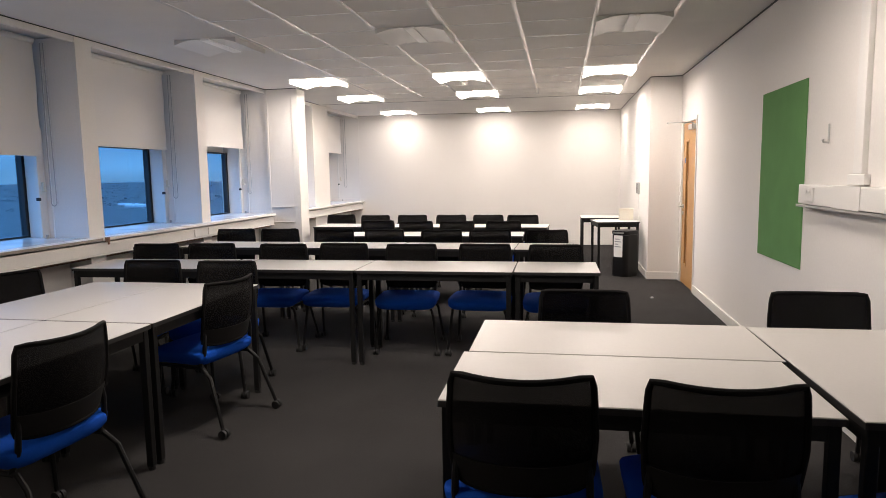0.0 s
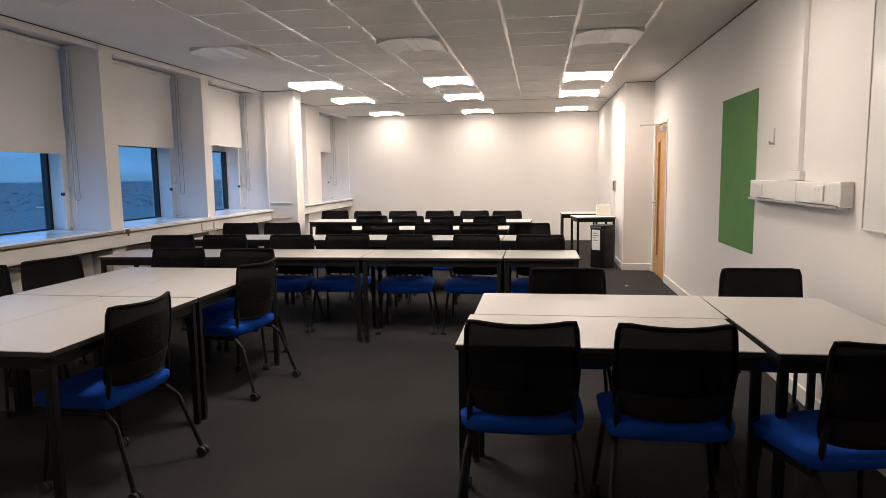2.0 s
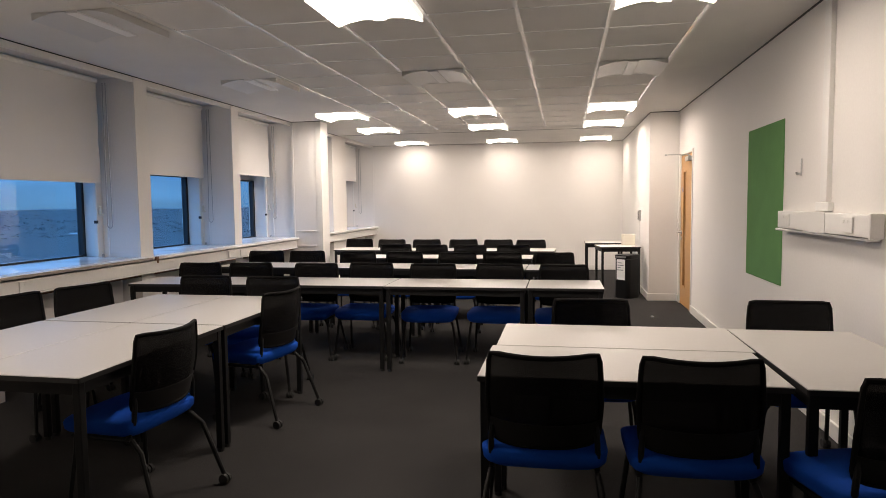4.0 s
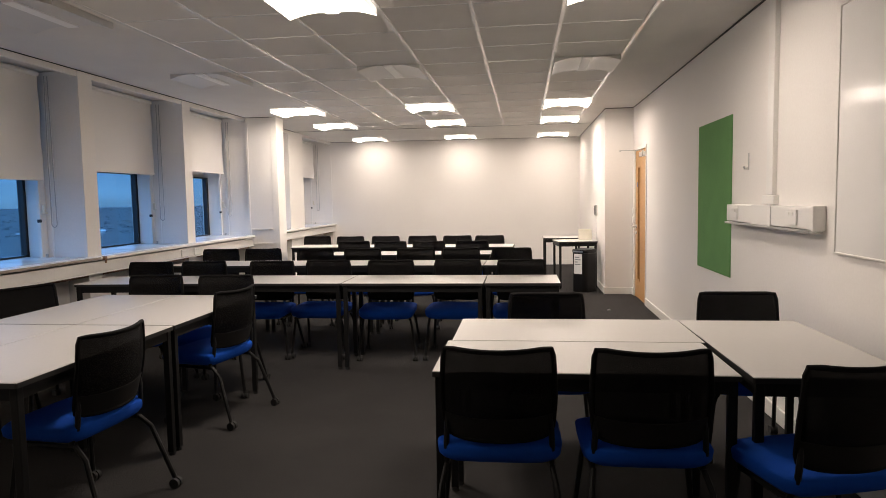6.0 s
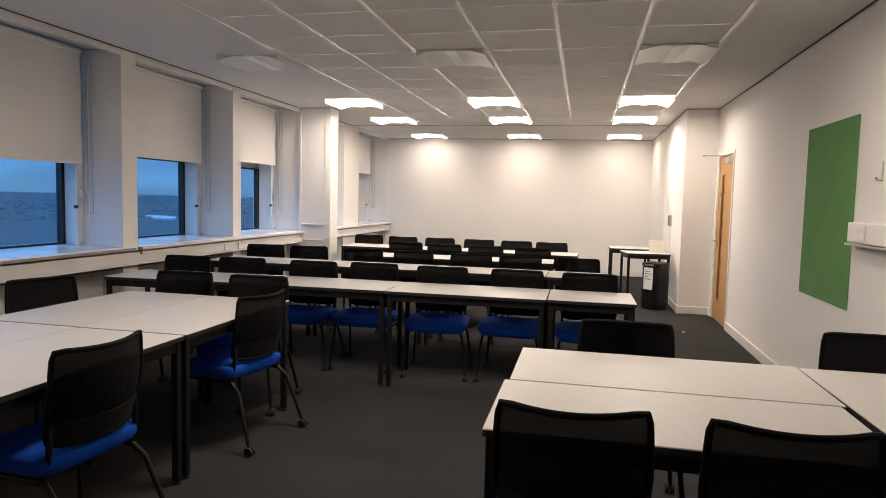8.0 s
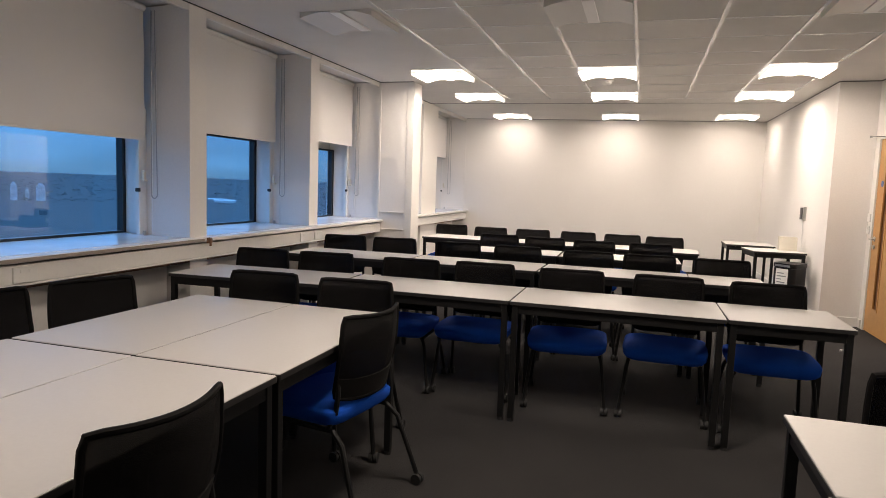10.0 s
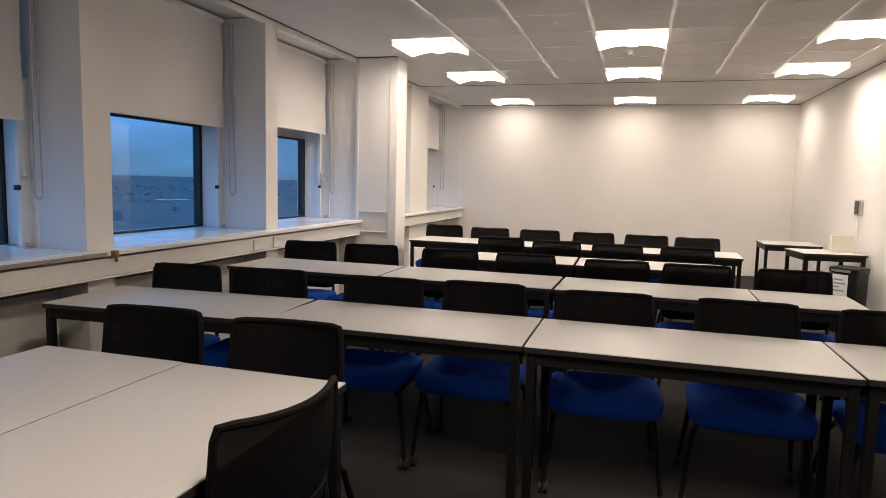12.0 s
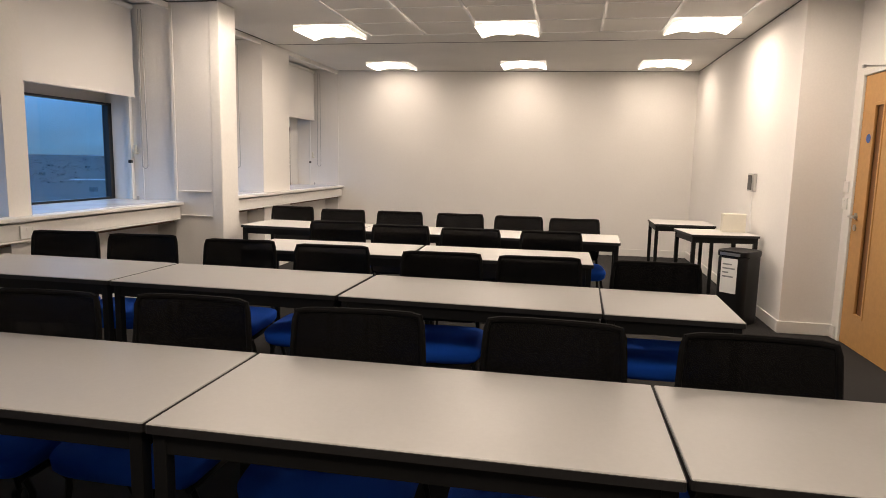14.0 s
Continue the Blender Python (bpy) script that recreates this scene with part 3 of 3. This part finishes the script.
dado = thing("dado_trunking", "white plastic dado trunking with socket plates", "trunking", group="wall trunking")
part("body", boxes((RIGHT - 0.062, RIGHT - 0.001, 2.96, 4.385, 1.215, 1.335), bevel=0.008), PLASTIC_WHITE, dado)
part("end_cap", boxes((RIGHT - 0.067, RIGHT - 0.001, 2.93, 2.959, 1.208, 1.342), bevel=0.008), PLASTIC_WHITE, dado)
part("joint_cover", boxes((RIGHT - 0.066, RIGHT - 0.0625, 3.52, 3.86, 1.213, 1.337), bevel=0.001, segments=1), PLASTIC_WHITE, dado)
part("lower_rail", boxes((RIGHT - 0.075, RIGHT - 0.001, 2.96, 4.385, 1.196, 1.212), bevel=0.003, segments=1), ALU, dado, "grey metal rail under the trunking")
socket_plate("power_socket", pose(RIGHT - 0.063, 4.19, 1.275, 0, 0, 180), "white twin socket on the dado trunking")
socket_plate("power_socket", pose(RIGHT - 0.063, 3.20, 1.275, 0, 0, 180), "white twin socket on the dado trunking")
riser = thing("riser_trunking", "narrow white trunking rising to the ceiling", "trunking", group="wall trunking")
part("channel", boxes((RIGHT - 0.030, RIGHT - 0.001, 3.60, 3.70, 1.40, CEIL - 0.01), bevel=0.004), PLASTIC_WHITE, riser)
part("elbow", boxes((RIGHT - 0.034, RIGHT - 0.001, 3.56, 3.76, 1.343, 1.398), bevel=0.006), PLASTIC_WHITE, riser)
hook = thing("wall_hook", "small grey metal bracket screwed to the wall", "hook", pose(RIGHT, 4.11, 1.63))
part("strip", boxes((-0.006, -0.001, -0.010, 0.010, -0.055, 0.06), bevel=0.002, segments=1), ALU, hook)
part("knob", tube([(-0.006, 0, -0.045), (-0.03, 0, -0.045), (-0.034, 0, -0.03)], 0.008, 8), ALU, hook, smooth=True)


# ---- tables ----
def table(name, w, d, label, category="table", group="classroom tables", h=0.73):
    """A laminate table on a black square-tube frame; origin on the floor under its middle."""
    t = thing(name, label, category, group=group)
    top = part("tabletop", boxes((-w / 2 + 0.003, w / 2 - 0.003, -d / 2 + 0.003, d / 2 - 0.003, h - 0.024, h), bevel=0.002, segments=1), LAMINATE, t, "white laminate top")
    part("edge_band", prism(rounded(-w / 2, w / 2, -d / 2, d / 2, 0.008, 2), h - 0.0235, h - 0.0035), EDGE, top, "black edge band")
    i, r = 0.012, 0.034
    for a in (-1, 1):
        y = a * (d / 2 - i - r / 2)
        part("rail", boxes((-w / 2 + i + r, w / 2 - i - r, y - 0.012, y + 0.012, h - 0.076, h - 0.025)), STEEL, t)
        x = a * (w / 2 - i - r / 2)
        part("rail", boxes((x - 0.012, x + 0.012, -d / 2 + i + r, d / 2 - i - r, h - 0.076, h - 0.025)), STEEL, t)
    for sx in (-1, 1):
        for sy in (-1, 1):
            x, y = sx * (w / 2 - i - r / 2), sy * (d / 2 - i - r / 2)
            leg = part("leg", boxes((x - r / 2, x + r / 2, y - r / 2, y + r / 2, 0.018, h - 0.025), bevel=0.004), STEEL, t)
            part("foot", tube([(x, y, 0), (x, y, 0.018)], 0.018, 10), RUBBER, leg)
    return t


def lay(source, rows):
    """Moves a thing to the first pose and copies it to the others."""
    for m in rows[1:]:
        copy_thing(source, m)
    source.matrix_basis = rows[0]


long_table = table("table", 1.178, 0.566, "white-topped classroom table on a black metal frame, in a row")
lay(long_table, [pose(-3.285, 4.79, 0, 0, 0, 3.0), pose(-2.10, 4.822, 0), pose(-0.917, 4.820, 0),
                 pose(0.219, 2.146, 0), pose(0.238, 2.717, 0)])
mid_table = table("table", 1.15, 0.565, "white-topped classroom table on a black metal frame, in a row")
lay(mid_table, [pose(-3.315, 6.288, 0, 0, 0, -0.6), pose(-2.152, 6.272, 0, 0, 0, -0.8), pose(-0.988, 6.245, 0, 0, 0, -1.2),
                pose(-2.15, 7.515, 0, 0, 0, 1.0), pose(-0.985, 7.53, 0, 0, 0, 1.0)])
short_table = table("table", 0.61, 0.555, "small square white-topped table at the end of a row")
lay(short_table, [pose(-0.018, 4.828, 0, 0, 0, 0.5)])
corner_table = table("table", 0.61, 0.60, "small square white-topped table in the corner")
lay(corner_table, [pose(0.63, 10.6, 0)])
end_table = table("table", 0.545, 0.565, "small square white-topped table at the end of a row")
lay(end_table, [pose(-0.137, 6.222, 0, 0, 0, -0.8)])
deep_table = table("table", 0.605, 1.135, "white-topped classroom table turned lengthways in a cluster")
lay(deep_table, [pose(-2.252, 3.312, 0), pose(-2.860, 3.318, 0), pose(-2.252, 2.165, 0), pose(-2.859, 2.170, 0), pose(1.136, 2.418, 0, 0, 0, 0.7)])
back_table = table("table", 1.09, 0.57, "white-topped table in the last row")
lay(back_table, [pose(-2.89, 8.88, 0, 0, 0, -2.4), pose(-1.79, 8.80, 0, 0, 0, -2.4), pose(-0.69, 8.755, 0, 0, 0, -2.4)])
side_table = table("side_table", 0.60, 0.54, "small white-topped table against the wall")
lay(side_table, [pose(0.785, 9.65, 0, 0, 0, 8)])


# ---- chairs ----
def chair():
    """A mesh-backed chair on castors; it faces +y, origin on the floor under the seat."""
    c = thing("chair", "black mesh-backed chair with royal blue seat, on castors", "chair", group="classroom chairs")
    # cushion: rounded, crowned, with a waterfall front
    bm = bmesh.new()
    nx, ny = 16, 16
    grid = {}
    for side in (1, 0):
        for i in range(nx + 1):
            for k in range(ny + 1):
                u, v = math.sin((i / nx - 0.5) * math.pi), math.sin((k / ny - 0.5) * math.pi)
                r = max(abs(u), abs(v))
                # square to rounded square
                n = (abs(u) ** 8 + abs(v) ** 8) ** 0.125 if r else 1
                f = r / n if n else 1
                x = 0.246 * u * f
                y = -0.002 + 0.212 * v * f * (1 - 0.05 * u * u)
                rim = max(0.0, 1 - r ** 4)
                z = 0.452 + 0.030 * math.sqrt(rim) - 0.018 * max(0, v) ** 3 if side else 0.434 - 0.068 * math.sqrt(rim) - 0.014 * max(0, v) ** 3
                if side == 0 and (i in (0, nx) or k in (0, ny)):
                    grid[side, i, k] = grid[1, i, k]
                else:
                    grid[side, i, k] = bm.verts.new((x, y, z))
    for side in (0, 1):
        for i in range(nx):
            for k in range(ny):
                q = [grid[side, i, k], grid[side, i + 1, k], grid[side, i + 1, k + 1], grid[side, i, k + 1]]
                bm.faces.new(q)
    part("seat", bm, BLUE, c, "royal blue upholstered seat", smooth="soft")
    part("seat_pan", prism(rounded(-0.15, 0.15, -0.14, 0.15, 0.05), 0.374, 0.392, 0.004), SHELL, c, "black plastic seat pan")

    # curved back: wings come forward, the whole leans back
    def back_point(u, h, off=0.0):
        z = 0.482 + 0.369 * h
        half = 0.210 + 0.012 * min(1.0, 2.2 * h) - 0.010 * h + 0.006 * math.sin(h * math.pi)
        y = -0.232 - 0.048 * h + 0.064 * u * u - 0.012 * math.sin(h * math.pi) + off
        return (half * u, y, z + 0.010 * (u * u) * h + 0.022 * u ** 4 * (1 - h) ** 2)

    def sheet(u0, u1, h0, h1, nu, nh, thick):
        bm = bmesh.new()
        f = [[bm.verts.new(back_point(u0 + (u1 - u0) * i / nu, h0 + (h1 - h0) * k / nh, thick / 2)) for k in range(nh + 1)] for i in range(nu + 1)]
        b = [[bm.verts.new(back_point(u0 + (u1 - u0) * i / nu, h0 + (h1 - h0) * k / nh, -thick / 2)) for k in range(nh + 1)] for i in range(nu + 1)]
        for i in range(nu):
            for k in range(nh):
                bm.faces.new((f[i][k], f[i + 1][k], f[i + 1][k + 1], f[i][k + 1]))
                bm.faces.new((b[i][k], b[i][k + 1], b[i + 1][k + 1], b[i + 1][k]))
        for i in range(nu):
            bm.faces.new((f[i][0], b[i][0], b[i + 1][0], f[i + 1][0]))
            bm.faces.new((f[i][nh], f[i + 1][nh], b[i + 1][nh], b[i][nh]))
        for k in range(nh):
            bm.faces.new((f[0][k], f[0][k + 1], b[0][k + 1], b[0][k]))
            bm.faces.new((f[nu][k], b[nu][k], b[nu][k + 1], f[nu][k + 1]))
        return bm

    back = part("backrest", sheet(-0.965, 0.965, 0.03, 0.975, 12, 6, 0.005), MESH, c, "black mesh back panel", smooth=True)
    loop = []
    for k in range(64):
        a = 2 * math.pi * k / 64
        ca, sa = math.cos(a), math.sin(a)
        n = (abs(ca) ** 26 + abs(sa) ** 26) ** (1 / 26)
        loop.append(back_point(0.965 * ca / n, 0.5 + 0.475 * sa / n))
    part("back_frame", tube(loop + loop[:1], 0.010, 8), SHELL, back, "black plastic back frame", smooth=True)
    part("lumbar_rail", sheet(-0.95, 0.95, 0.02, 0.27, 12, 3, 0.014), LUMBAR, back, smooth=True)

    for s in (-1, 1):
        part("upright", tube([(s * 0.196, -0.190, 0.58), (s * 0.200, -0.196, 0.53), (s * 0.204, -0.19, 0.45), (s * 0.204, -0.15, 0.372)], 0.0115, 8), STEEL, c, smooth=True)
        part("side_rail", tube([(s * 0.205, -0.17, 0.370), (s * 0.205, 0.15, 0.370)], 0.011, 8), STEEL, c, smooth=True)
        for fy in (-1, 1):
            foot = (s * 0.248, fy * 0.235 - 0.09, 0.055)
            leg = part("leg", tube([(s * 0.205, fy * 0.155 - 0.02, 0.372), (s * 0.217, fy * 0.178 - 0.055, 0.32), foot], 0.0115, 8), STEEL, c, smooth=True)
            x, y, _ = foot
            castor = part("castor", tube([(x - 0.021, y - 0.008, 0.025), (x - 0.004, y - 0.008, 0.025)], 0.025, 14), RUBBER, leg, "black twin-wheel castor", smooth=True)
            bm = bmesh.new()
            add_tube(bm, [(x + 0.004, y - 0.008, 0.025), (x + 0.021, y - 0.008, 0.025)], 0.025, 14)
            add_tube(bm, [(x, y - 0.004, 0.028), (x, y, 0.062)], 0.011, 8)
            part("castor_hood", bm, RUBBER, leg, smooth=True)
    return c


BACK_Y = 0.215  # from the seat's middle to the top corners of the back


def seat_at(x, y, turn):
    """The pose of a chair whose back's top middle stands at (x, y), facing the way turned from +y."""
    a = radians(turn)
    return pose(x - BACK_Y * math.sin(a), y + BACK_Y * math.cos(a), 0, 0, 0, turn)


CHAIRS = [(-3.557, 5.16, 184), (-3.04, 5.20, 186), (-2.36, 5.19, 182), (-1.83, 5.25, 180), (-1.222, 5.21, 184), (-0.605, 5.235, 178), (-0.027, 5.20, 180),
          (-3.623, 6.75, 187), (-3.095, 6.757, 187), (-2.44, 6.723, 185), (-1.86, 6.68, 183), (-1.22, 6.603, 184), (-0.708, 6.607, 184), (-0.13, 6.607, 181),
          (-2.315, 8.02, 186), (-1.785, 7.913, 184), (-1.255, 7.873, 184), (-0.681, 7.90, 182),
          (-3.255, 9.31, 183), (-2.675, 9.155, 182), (-2.118, 9.16, 184), (-1.541, 9.15, 184), (-1.0, 9.105, 182), (-0.508, 9.05, 184),
          (-0.103, 1.785, 1), (0.46, 1.78, 1), (1.10, 1.62, 16), (0.124, 3.13, 180), (1.195, 3.17, 180),
          (-1.87, 2.07, 85), (-1.885, 3.37, 80), (-2.86, 4.08, 183), (-2.28, 4.07, 184), (-3.43, 3.43, -108), (-3.52, 2.92, -92)]
lay(chair(), [seat_at(*c) for c in CHAIRS])

# ---- far corner ----
b = thing("waste_bin", "tall black plastic bin with a white notice taped on", "bin", pose(0.895, 9.17, 0, 0, 0, -42))
part("body", prism(rounded(-0.13, 0.13, -0.15, 0.15, 0.06, 6), 0.0, 0.575, 0.008), BIN, b, smooth=True)
part("lid", prism(rounded(-0.137, 0.137, -0.157, 0.157, 0.065, 6), 0.577, 0.63, 0.014), BIN, b, "glossy black lid", smooth=True)
part("lid_rim", boxes((-0.09, 0.09, -0.1595, -0.157, 0.59, 0.615), bevel=0.001, segments=1), ALU, b, "shiny strip on the lid")
notice = part("notice", boxes((-0.075, 0.068, -0.1525, -0.1505, 0.27, 0.567)), PAPER, b, "white paper notice")
for k, w in enumerate((0.09, 0.12, 0.06, 0.11)):
    part("print_bar", boxes((-0.06, -0.06 + w * 0.9, -0.1536, -0.1526, 0.51 - 0.035 * k, 0.522 - 0.035 * k)), INK, notice)

bx = thing("card_box", "cream cardboard box standing on the side table", "box", pose(0.955, 9.73, 0.731, 0, 0, -2))
part("body", boxes((-0.10, 0.10, -0.055, 0.055, 0, 0.165), bevel=0.004), CARD, bx)
part("flap", boxes((-0.099, 0.099, -0.054, 0.054, 0.1655, 0.168)), CARD, bx)
mon = thing("wall_monitor", "small silver wall-mounted control unit with a cable", "control unit", pose(STEP_X, 9.93, 1.19))
part("case", boxes((-0.032, -0.001, -0.10, 0.10, -0.085, 0.085), bevel=0.006), ALU, mon)
part("face", boxes((-0.036, -0.0325, -0.05, 0.08, -0.07, 0.07), bevel=0.001, segments=1), DARK_METAL, mon, "dark front plate")
part("cable", tube([(-0.015, -0.02, -0.085), (-0.012, -0.03, -0.2), (-0.014, -0.02, -0.35), (-0.012, -0.06, -0.46)], 0.004, 6), PLASTIC_WHITE, mon, "thin white cable", smooth=True)
solid("paper_scrap", prism([(0, 0), (0.03, 0.006), (0.036, 0.024), (0.012, 0.03), (-0.004, 0.016)], 0.0, 0.012, 0.003), PAPER, "crumpled white paper scrap on the carpet", "litter", pose(1.03, 7.48, 0.001, 0, 0, 20))

# ---- outside, far below ----
def land_height(x, y):
    r = math.hypot(x, y)
    far = max(0.0, min(1.0, (r - 700) / 2200))
    return -32 + 16 * far ** 1.4 + 9 * far * noise.noise(Vector((x / 700, y / 700, 0.3))) + 1.5 * noise.noise(Vector((x / 60, y / 60, 2)))


bm = bmesh.new()
rings = [20 * 1.11 ** k for k in range(52)]
spokes = 96
grid = [[bm.verts.new((-12 + r * math.cos(a), r * math.sin(a), land_height(r * math.cos(a), r * math.sin(a)))) for a in (radians(88 + 184 * s / spokes) for s in range(spokes + 1))] for r in rings]
for a, c in zip(grid, grid[1:]):
    for s in range(spokes):
        bm.faces.new((a[s], a[s + 1], c[s + 1], c[s]))
solid("ground", bm, LAND, "dim hazy town and countryside at dusk", "landscape", kind="structure", smooth=True)

rng = random.Random(5)
bm = bmesh.new()
for _ in range(7000):
    r, a = 800 * (4.6 ** rng.random()), radians(rng.uniform(100, 260))
    x, y = r * math.cos(a), r * math.sin(a)
    z, s = land_height(x, y), rng.uniform(0.9, 2.2) * (1 + r / 2000)
    ring = [bm.verts.new((x + s * rng.uniform(0.7, 1.6) * math.cos(t), y + s * rng.uniform(0.7, 1.8) * math.sin(t), z + s * rng.uniform(0.25, 0.5))) for t in (k * math.pi / 4 for k in range(8))]
    tips = [bm.verts.new((v.co.x * 0.55 + x * 0.45, v.co.y * 0.55 + y * 0.45, z + s * rng.uniform(0.6, 0.95))) for v in ring]
    for k in range(8):
        bm.faces.new((ring[k], ring[(k + 1) % 8], tips[(k + 1) % 8], tips[k]))
    bm.faces.new(tips)
solid("far_woods", bm, WOOD_FAR, "dark clumps of distant trees", "trees", kind="stuff", smooth=True)
bm = bmesh.new()
for _ in range(90):
    r, a = 450 * (5 ** rng.random()), radians(rng.uniform(100, 260))
    x, y = r * math.cos(a), r * math.sin(a)
    z, w, d, h = land_height(x, y), rng.uniform(1.5, 5), rng.uniform(1.5, 3), rng.uniform(2, 3.5)
    add_box(bm, x - d, x + d, y - w, y + w, z - 2, z + h)
solid("far_buildings", bm, ROOF_FAR, "pale distant buildings among trees", "buildings", kind="stuff")


def landmark(name, label, category, bearing, far, body, mat):
    """A far building that stands on the land at a bearing from +y towards -x."""
    x, y = -far * math.sin(radians(bearing)), far * math.cos(radians(bearing))
    return solid(name, body, mat, label, category, pose(x, y, land_height(x, y) - 1, 0, 0, bearing))


def tower_block(w, h):
    rows = [(-w, w, -w, w, 0, h)]
    for k in range(int(h / 3.2)):
        rows.append((-w - 0.25, w + 0.25, -w - 0.25, w + 0.25, 3.0 + 3.2 * k, 3.5 + 3.2 * k))
    return boxes(*rows, (-w * 0.5, w * 0.5, -w * 0.5, w * 0.5, h, h + 3))


def shed(length, depth, h):
    bm = boxes((-length, length, -depth, depth, 0, h))
    ridge = [bm.verts.new((x, 0, h * 1.5)) for x in (-length, length)]
    eaves = [bm.verts.new((x, y, h + 0.05)) for x, y in ((-length, -depth), (length, -depth), (length, depth), (-length, depth))]
    for f in ((eaves[0], eaves[1], ridge[1], ridge[0]), (eaves[2], eaves[3], ridge[0], ridge[1]), (eaves[1], eaves[2], ridge[1]), (eaves[3], eaves[0], ridge[0])):
        bm.faces.new(f)
    return bm


for bearing, w, h in ((50.46, 3.0, 17), (48.77, 4.2, 16), (49.63, 1.8, 11)):
    landmark("tower_block", "pale distant tower block above the trees", "building", bearing, 830, tower_block(w, h), HOUSE_FAR)
for bearing, far, length, h in ((39.33, 900, 20, 1.8), (36.16, 930, 12, 2.2), (35.54, 850, 13, 3.0)):
    landmark("industrial_shed", "long low pale shed in the distance", "building", bearing, far, shed(length, 5, h), HOUSE_FAR)
